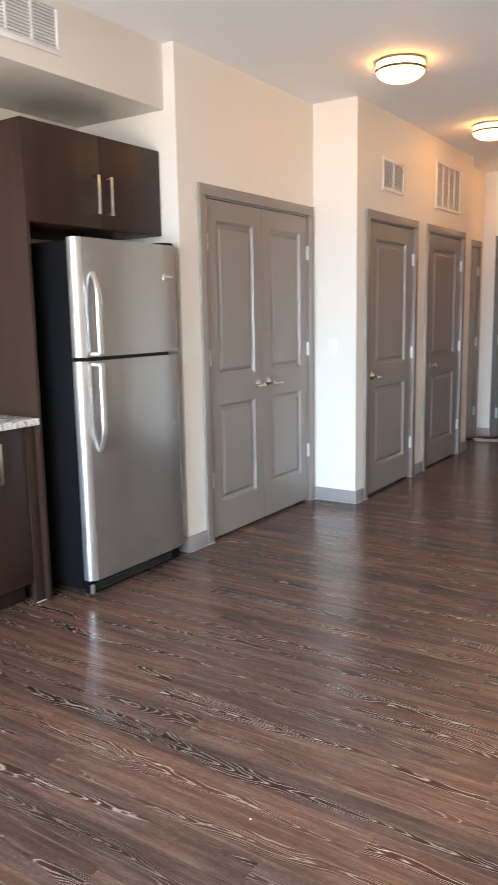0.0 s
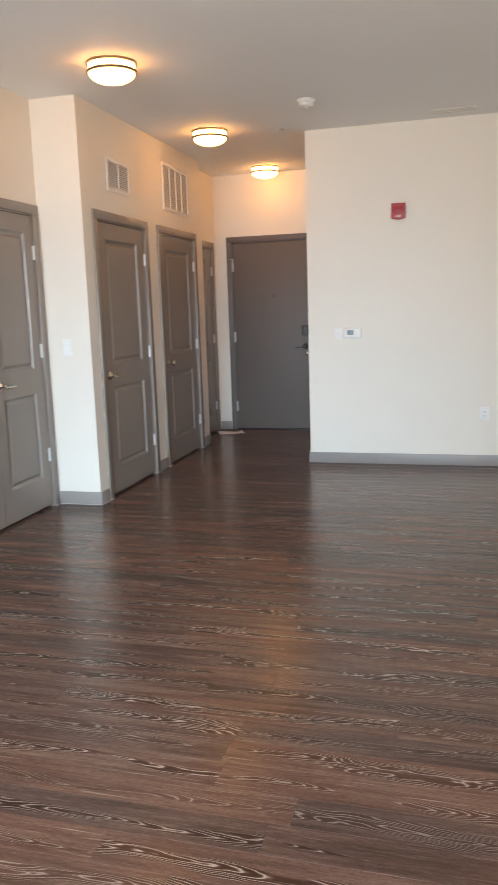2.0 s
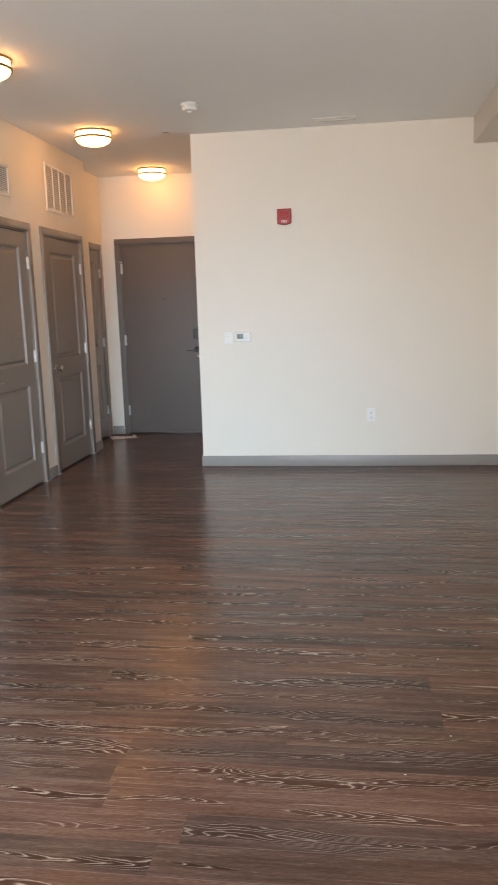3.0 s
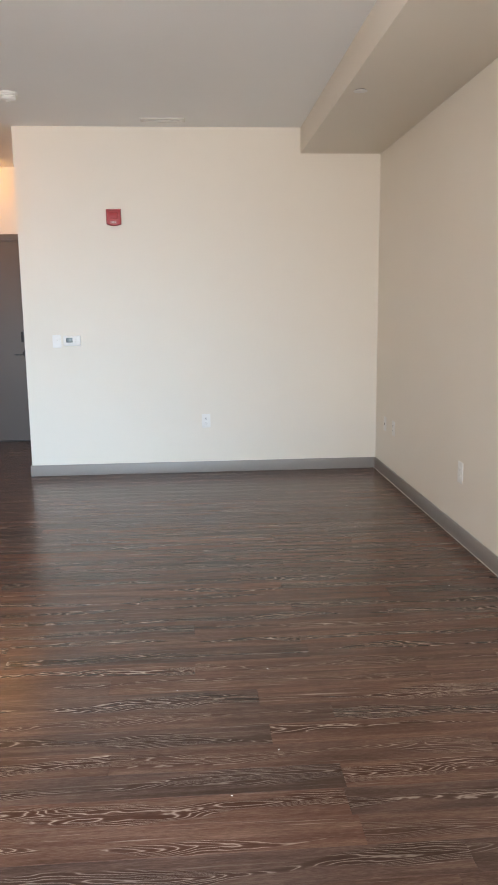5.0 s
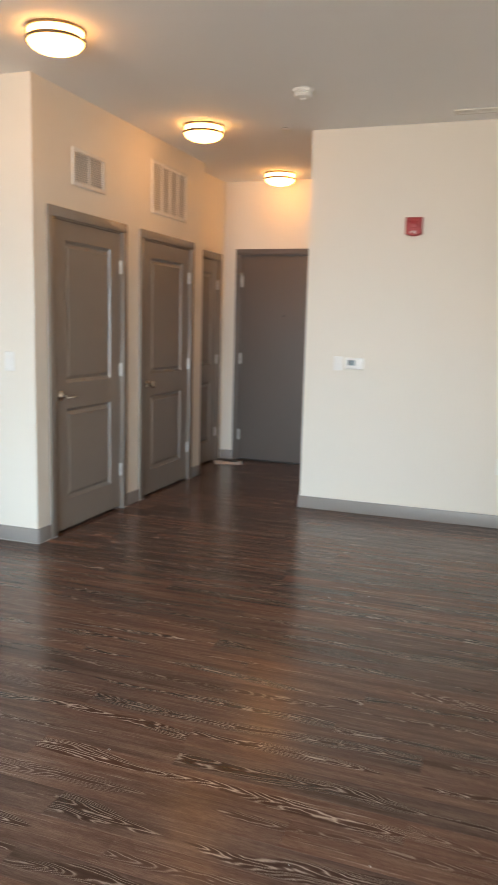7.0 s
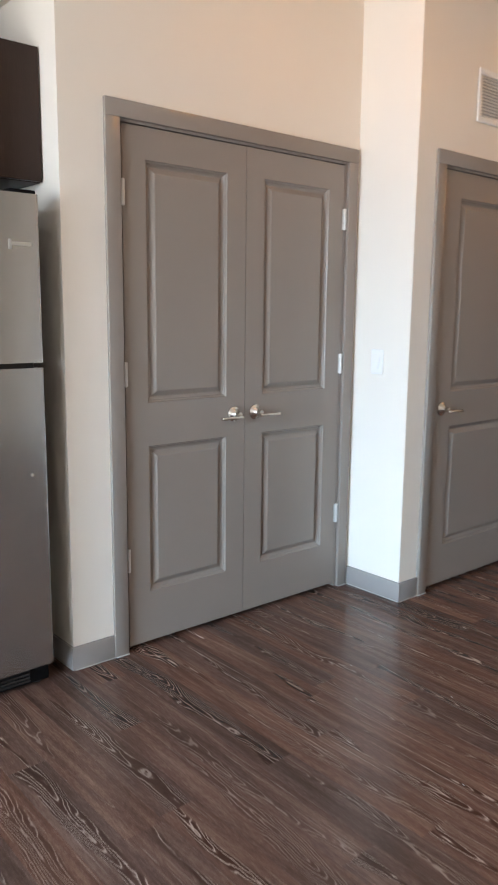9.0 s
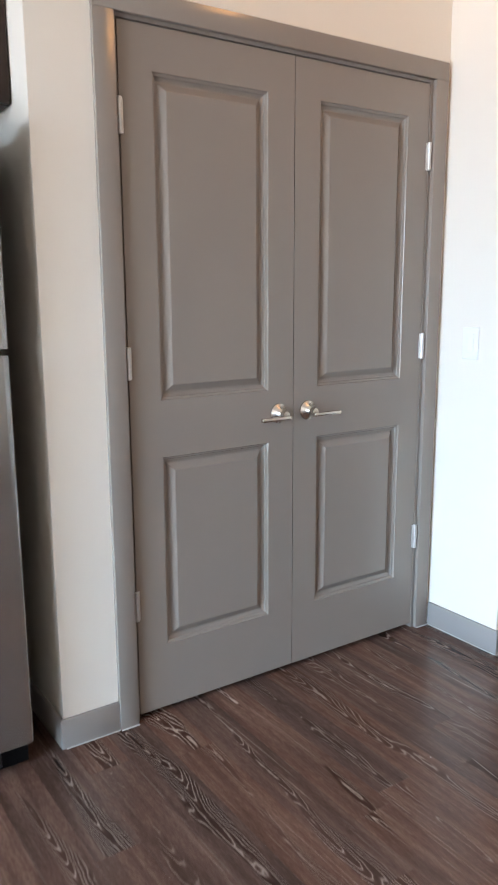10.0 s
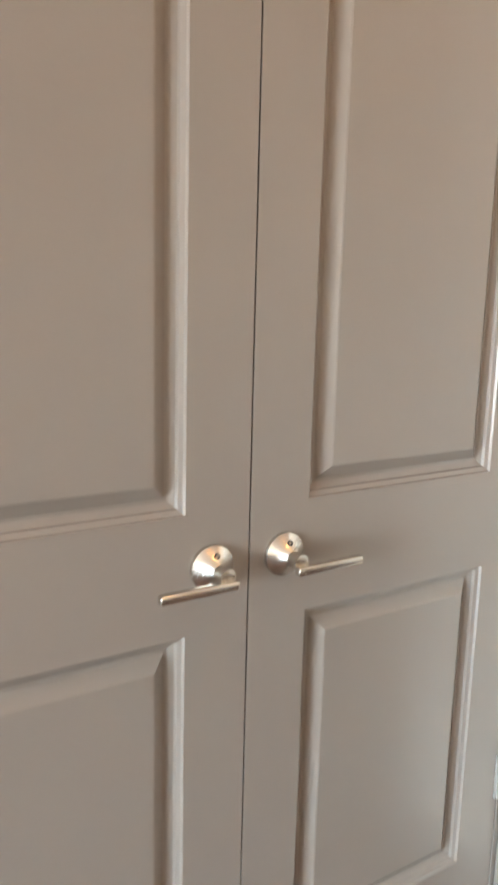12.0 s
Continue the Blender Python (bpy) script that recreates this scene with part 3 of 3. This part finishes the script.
def plate(name, m, label, category, w=0.072, h=0.117, style="duplex", group=""):
    g = thing(name, m, label, category, group)
    child(boxes("cover", PLASTIC, [(-w / 2, w / 2, -0.006, 0, -h / 2, h / 2)], 0.003, 3), g)
    if style == "duplex":
        bm, ht = bmesh.new(), bmesh.new()
        for z in (-0.0195, 0.0195):
            slab(bm, -0.0165, 0.0165, -0.0085, -0.005, z - 0.0135, z + 0.0135, 0.002)
            for x in (-0.006, 0.006):
                slab(ht, x - 0.0012, x + 0.0012, -0.0089, -0.0080, z - 0.003, z + 0.006)
            slab(ht, -0.002, 0.002, -0.0089, -0.0080, z - 0.0095, z - 0.0065)
        child(new("socket", mesh_of(bm, "socket", PLASTIC, smooth=True)), g)
        child(tagged(new("slot", mesh_of(ht, "slot", DARK)), kind="stuff"), g)
    elif style == "rocker":
        child(boxes("rocker", PLASTIC, [(-0.0165, 0.0165, -0.0085, -0.005, -0.0335, 0.0335)], 0.002), g)
    elif style == "toggle":
        child(boxes("toggle", PLASTIC, [(-0.005, 0.005, -0.020, -0.005, -0.002, 0.016)], 0.0025), g)
    elif style == "jack":
        child(boxes("jack", DARK, [(-0.007, 0.007, -0.0075, -0.005, -0.007, 0.007)], 0.001), g)
    return g


plate("wall_outlet", pose(0.265, Y_ROOM, 0.445), "white duplex wall outlet above the baseboard", "outlet", style="duplex", group="wall outlets")
plate("wall_jack", pose(X_EAST, 6.47, 0.435, rz=-90), "white cable jack plate on the side wall", "wall plate", style="jack")
plate("wall_outlet", pose(X_EAST, 6.20, 0.437, rz=-90), "white duplex wall outlet on the side wall", "outlet", style="duplex", group="wall outlets")
plate("wall_outlet", pose(X_EAST, 4.67, 0.415, rz=-90), "white duplex wall outlet on the side wall", "outlet", w=0.08, h=0.128, style="duplex", group="wall outlets")
plate("light_switch", pose(-0.951, Y_ROOM, 1.134), "white rocker light switch beside the thermostat", "light switch", style="toggle", w=0.07, h=0.105)
plate("light_switch", pose(-2.628, Y_JOG, 1.142), "white rocker light switch beside the double doors", "light switch", style="rocker")

g = thing("thermostat", pose(-0.825, Y_ROOM, 1.138), "white wall thermostat with a small grey display", "thermostat")
child(boxes("case", PLASTIC, [(-0.070, 0.070, -0.028, 0, -0.042, 0.042)], 0.008, 3), g)
child(boxes("display", LCD, [(-0.048, 0.006, -0.0295, -0.027, -0.014, 0.024)], 0.001), g)
for q in ((0.022, 0.036, 0.006, 0.016), (0.022, 0.036, -0.014, -0.004), (-0.03, -0.01, -0.03, -0.024)):
    child(boxes("button", GRILLE, [(q[0], q[1], -0.031, -0.027, q[2], q[3])], 0.001), g)

# fire alarm
g = thing("fire_alarm", pose(-0.444, Y_ROOM, 2.118), "red plastic wall fire alarm sounder", "fire alarm")
bm = bmesh.new()
n = 10
out = [(-0.058, 0.064), (0.058, 0.064)] + [(0.058 - 0.116 * k / n, -0.052 - 0.013 * math.sin(math.pi * k / n)) for k in range(n + 1)]
back = [bm.verts.new((x, 0, z)) for x, z in out]
mid = [bm.verts.new((x, -0.034, z)) for x, z in out]
front = [bm.verts.new((x * 0.90, -0.044, z * 0.92)) for x, z in out]
for a, b in ((back, mid), (mid, front)):
    for k in range(len(out)):
        j = (k + 1) % len(out)
        bm.faces.new((a[k], a[j], b[j], b[k]))
bm.faces.new(front)
bm.faces.new(back)
child(new("housing", mesh_of(bm, "housing", RED, smooth=True)), g)
child(boxes("strobe", RED, [(-0.035, 0.035, -0.052, -0.043, -0.012, 0.035)], 0.004), g)
child(boxes("ledge", RED, [(-0.05, 0.05, -0.05, -0.043, 0.046, 0.052)], 0.002), g)
txt = bpy.data.curves.new("FIRE", "FONT")
txt.body, txt.size, txt.align_x, txt.align_y, txt.extrude = "FIRE", 0.026, "CENTER", "CENTER", 0.0006
txt.materials.append(WHITE)
t = child(new("lettering", txt), g)
t.matrix_basis = pose(0, -0.0452, -0.041, 90)

# smoke detector and sprinkler covers
g = thing("smoke_detector", pose(-1.018, 5.845, CEIL), "round white smoke detector on the ceiling", "smoke detector")
child(turned("base", PLASTIC, [(0.0, -0.0005), (0.062, -0.0005), (0.064, -0.004), (0.064, -0.014), (0.060, -0.017), (0.0, -0.017)], 40), g)
child(turned("dome", PLASTIC, [(0.054, -0.015), (0.056, -0.024), (0.050, -0.028), (0.050, -0.033), (0.054, -0.035), (0.050, -0.044), (0.036, -0.051), (0.0, -0.053)], 40), g)
child(turned("sensor", PLASTIC, [(0.015, -0.050), (0.013, -0.060), (0.0, -0.062)], 20), g)


def sprinkler(x, y, z):
    s = thing("sprinkler_cover", pose(x, y, z), "white concealed sprinkler cover plate", "sprinkler", "sprinkler covers")
    child(turned("cover", PLASTIC, [(0.0, -0.0075), (0.038, -0.0075), (0.041, -0.0065), (0.041, -0.0055), (0.030, -0.005), (0.0, -0.005)], 32), s)
    # dark plug stands in for the shade in the gap above the cover
    child(turned("shadow_gap", VOID, [(0.0, -0.0006), (0.032, -0.0006), (0.032, -0.005), (0.0, -0.0052)], 32), s)


sprinkler(-1.395, 6.70, CEIL)
sprinkler(1.165, 4.96, 2.615)

# ---- kitchen: fridge, cabinets, counter ----
FX, FY0, FY1 = -2.730, 2.732, 3.468
fr = thing("refrigerator", pose(0, 0, 0), "stainless steel top-freezer refrigerator with black sides", "refrigerator")
child(boxes("body", BLACK, [(-3.46, FX - 0.075, FY0 + 0.006, FY1 - 0.006, 0.03, 1.735)], 0.006), fr)
child(boxes("gasket", DARK, [(FX - 0.075, FX - 0.064, FY0 + 0.014, FY1 - 0.014, 0.10, 1.735)]), fr)


def fridge_door(z0, z1):
    """A door whose handle-side edge is a broad rounded trim."""
    bm = bmesh.new()
    prof = [(FX - 0.064, FY0 + 0.004)]
    for k in range(9):
        a = math.pi / 2 * k / 8
        prof.append((FX - 0.042 + 0.038 * math.sin(a), FY0 + 0.044 - 0.044 * math.cos(a)))
    trim_n = len(prof)
    prof += [(FX - 0.003, FY0 + 0.052), (FX, FY0 + 0.058), (FX + 0.0015, (FY0 + FY1) / 2), (FX, FY1 - 0.02), (FX - 0.004, FY1 - 0.008), (FX - 0.012, FY1 - 0.002), (FX - 0.020, FY1), (FX - 0.064, FY1)]
    lo, hi = [bm.verts.new((x, y, z0)) for x, y in prof], [bm.verts.new((x, y, z1)) for x, y in prof]
    for k in range(len(prof)):
        j = (k + 1) % len(prof)
        f = bm.faces.new((lo[k], lo[j], hi[j], hi[k]))
        f.material_index = 1 if k < trim_n - 1 or k >= len(prof) - 3 else 0
    for e in (lo, hi):
        bm.faces.new(e)
    return child(new("door", mesh_of(bm, "door", [STEEL, SILVER], smooth=True)), fr)


fridge_door(1.190, 1.748)
fridge_door(0.085, 1.172)
for z0, z1 in ((1.205, 1.585), (0.735, 1.155)):
    up = z0 > 1.0
    bm = bmesh.new()
    y, path = FY0 + 0.080, []
    for k in range(17):
        s = k / 16
        bow = math.sin(min(1.0, (1 - s if up else s) / 0.28) * math.pi / 2)
        path.append((FX + 0.004 + 0.048 * bow, y + 0.018 * (1 - bow), z0 + (z1 - z0) * s))
    tube(bm, path, 0.017, 0.010, 14, flat=(1, 0, 0))
    e = z0 if up else z1
    slab(bm, FX, FX + 0.052, y - 0.016, y + 0.016, e - 0.008, e + 0.008, 0.003)
    h = child(new("handle", mesh_of(bm, "handle", SILVER, smooth=True)), fr)
    h["label"] = "curved silver handle"
child(boxes("badge", SILVER, [(FX - 0.001, FX + 0.004, 3.352, 3.362, 1.565, 1.598), (FX - 0.001, FX + 0.003, 3.364, 3.432, 1.578, 1.590)], 0.001), fr)
child(turned("screw_cap", SILVER, [(0.006, 0), (0.005, 0.003), (0, 0.004)], 12, Matrix.Translation((FX, 3.405, 0.80)) @ Matrix.Rotation(radians(90), 4, "Y")), fr)
child(boxes("hinge_cap", BLACK, [(FX - 0.10, FX - 0.012, FY1 - 0.10, FY1 - 0.008, 1.748, 1.762)], 0.005), fr)
rows = [(FX - 0.075, FX - 0.035, FY0 + 0.012, FY1 - 0.012, 0.012, 0.080)]
child(boxes("toe_grille", BLACK, rows, 0.004), fr)
child(boxes("grille_slat", DARK, [(FX - 0.036, FX - 0.024, FY0 + 0.05, FY1 - 0.09, z, z + 0.007) for z in (0.024, 0.038, 0.052, 0.066)], 0.002), fr)
for y in (FY0 + 0.03, FY1 - 0.05):
    child(turned("foot", DARK, [(0, 0.0), (0.018, 0.0), (0.018, 0.010), (0.008, 0.014), (0.008, 0.03), (0, 0.03)], 16, Matrix.Translation((FX - 0.07, y, 0))), fr)
child(boxes("caster_cap", SILVER, [(FX - 0.036, FX - 0.022, FY0 + 0.012, FY0 + 0.034, 0.012, 0.062)], 0.005), fr)


def bar_pull(parent, x, y, z0, z1):
    """A square-section bow pull that stands out along +x."""
    bm = bmesh.new()
    slab(bm, x + 0.030, x + 0.040, y - 0.009, y + 0.009, z0, z1, 0.002)
    slab(bm, x, x + 0.032, y - 0.009, y + 0.009, z0, z0 + 0.013, 0.002)
    slab(bm, x, x + 0.032, y - 0.009, y + 0.009, z1 - 0.013, z1, 0.002)
    h = child(new("handle", mesh_of(bm, "handle", NICKEL, smooth=True)), parent)
    h["label"] = "satin nickel bar pull"


CX, CY0, CY1 = -2.905, 2.622, 3.566
cab = thing("wall_cabinet", pose(0, 0, 0), "dark espresso two-door cabinet above the refrigerator", "cabinet")
child(boxes("body", ESPRESSO, [(X_BACK, CX - 0.021, CY0 + 0.001, CY1, 1.818, 2.270)], 0.001), cab)
cm = (CY0 + CY1) / 2
for a, b in ((CY0, cm - 0.0015), (cm + 0.0015, CY1 - 0.002)):
    child(boxes("door", ESPRESSO, [(CX - 0.020, CX, a, b, 1.820, 2.270)], 0.0015), cab)
bar_pull(cab, CX, cm - 0.045, 1.885, 2.075)
bar_pull(cab, CX, cm + 0.045, 1.885, 2.075)

pan = thing("end_panel", pose(0, 0, 0), "tall dark espresso panel beside the refrigerator", "cabinet panel")
child(boxes("panel", ESPRESSO, [(X_BACK, CX + 0.001, CY0 - 0.019, CY0 - 0.0005, 0.0, 2.270)], 0.001), pan)
child(boxes("filler", ESPRESSO, [(-2.955, -2.935, CY0 - 0.075, CY0 - 0.020, 0.0, 0.878)], 0.001), pan)
child(boxes("caulk_line", CAULK, [(-2.934, -2.930, CY0 - 0.075, CY0 - 0.018, 0.0003, 0.004)]), pan)

bc = thing("base_cabinet", pose(0, 0, 0), "dark espresso base cabinet with a nickel pull", "cabinet")
BY1 = CY0 - 0.077
child(boxes("body", ESPRESSO, [(X_BACK, -2.962, BY1 - 0.60, BY1, 0.10, 0.878), (X_BACK, -3.012, BY1 - 0.60, BY1, 0.0, 0.10)], 0.001), bc)
child(boxes("door", ESPRESSO, [(-2.961, -2.941, BY1 - 0.598, BY1 - 0.002, 0.105, 0.872)], 0.0015), bc)
bar_pull(bc, -2.941, BY1 - 0.175, 0.63, 0.82)

ct = thing("countertop", pose(0, 0, 0), "speckled pale granite countertop on the base cabinet", "countertop")
child(boxes("slab", GRANITE, [(X_BACK, -2.895, BY1 - 0.60, CY0 - 0.0205, 0.8785, 0.912)], 0.004, 3), ct)

# ---- papers left by the entry ----
pp = thing("paper_sheet", pose(-2.42, 8.345, 0.0012, rz=24), "loose printed sheet lying by the entry door", "paper")
child(boxes("sheet", PAPER, [(-0.14, 0.14, -0.105, 0.105, 0, 0.0012)]), pp)
kc = thing("key_ring", pose(-2.44, 8.40, 0.0026), "small dark key ring lying on the paper", "keys")
bm = bmesh.new()
tube(bm, [(0.055 * math.cos(2 * math.pi * k / 24), 0.035 * math.sin(2 * math.pi * k / 24), 0.008 + 0.004 * math.sin(6 * math.pi * k / 24)) for k in range(24)], 0.006, 0.006, 8, flat=(0, 0, 1))
slab(bm, 0.05, 0.11, -0.015, 0.012, 0.001, 0.014, 0.004)
child(new("ring", mesh_of(bm, "ring", DARK, smooth=True)), kc)

# small crumbs of drywall dust on the boards
bm = bmesh.new()
dust = random.Random(3)
for k in range(28):
    x, y, q = dust.uniform(-2.3, 1.5), dust.uniform(1.6, 6.2), dust.uniform(0.001, 0.0022)
    bmesh.ops.create_icosphere(bm, subdivisions=1, radius=q, matrix=pose(x, y, q * 0.55, 0, 0, 40 * k) @ Matrix.Diagonal((1.5, 1, 0.6, 1)))
tagged(new("floor_crumbs", mesh_of(bm, "floor_crumbs", WHITE)), "scattered white crumbs of dust on the floor", "dust", kind="stuff")

# ---- floor: boards on a subfloor ----
floor = tagged(boxes("floor", VOID, [(X_BACK - 0.12, X_EAST + 0.12, Y_SOUTH - 0.15, Y_OUT + 0.1, -0.12, -0.008)]), "dark cerused oak plank floor", "floor", kind="structure")
PW, PL = 0.122, 1.22


def board(bm, x0, x1, y0, y1):
    """One board with eased top edges."""
    c, g = 0.0005, 0.0001
    a = [bm.verts.new(p) for p in ((x0 + g, y0 + g, -0.0079), (x1 - g, y0 + g, -0.0079), (x1 - g, y1 - g, -0.0079), (x0 + g, y1 - g, -0.0079))]
    b = [bm.verts.new(p) for p in ((x0 + g, y0 + g, -c), (x1 - g, y0 + g, -c), (x1 - g, y1 - g, -c), (x0 + g, y1 - g, -c))]
    t = [bm.verts.new(p) for p in ((x0 + c, y0 + c, 0), (x1 - c, y0 + c, 0), (x1 - c, y1 - c, 0), (x0 + c, y1 - c, 0))]
    for lo, hi in ((a, b), (b, t)):
        for k in range(4):
            j = (k + 1) % 4
            bm.faces.new((lo[k], lo[j], hi[j], hi[k]))
    bm.faces.new(t)


bm = bmesh.new()
board(bm, -PL / 2, PL / 2, -PW / 2, PW / 2)
plank_mesh = mesh_of(bm, "plank", OAK)
rng = random.Random(7)
rest = bmesh.new()
count = 0
for r in range(int((Y_OUT - Y_SOUTH) / PW) + 1):
    yc = Y_SOUTH + (r + 0.5) * PW
    x = X_BACK - 0.1 - rng.choice([0.15, 0.4, 0.62, 0.85, 1.05]) - rng.uniform(0, 0.08)
    while x < X_EAST + 0.1:
        if x + PL < X_BACK - 0.08:
            x += PL
            continue
        xc = x + PL / 2
        near = 1.15 < yc < 8.6 and -2.95 < xc < 1.95 and (yc < 6.9 or xc < -0.8)
        if near and count < 300:
            cut = plank_mesh
            if xc + PL / 2 > X_EAST + 0.1 or xc - PL / 2 < X_BACK - 0.1:
                bm = bmesh.new()
                board(bm, max(-PL / 2, X_BACK - 0.1 - xc), min(PL / 2, X_EAST + 0.1 - xc), -PW / 2, PW / 2)
                cut = mesh_of(bm, "cut_plank", OAK)
            p = child(new("plank", cut), floor)
            p.location = (xc, yc, 0)
            count += 1
        else:
            board(rest, max(x, X_BACK - 0.1), min(x + PL, X_EAST + 0.1), yc - PW / 2, yc + PW / 2)
        x += PL
far = child(new("outer_planks", mesh_of(rest, "outer_planks", OAK)), floor)
far["kind"] = "stuff"
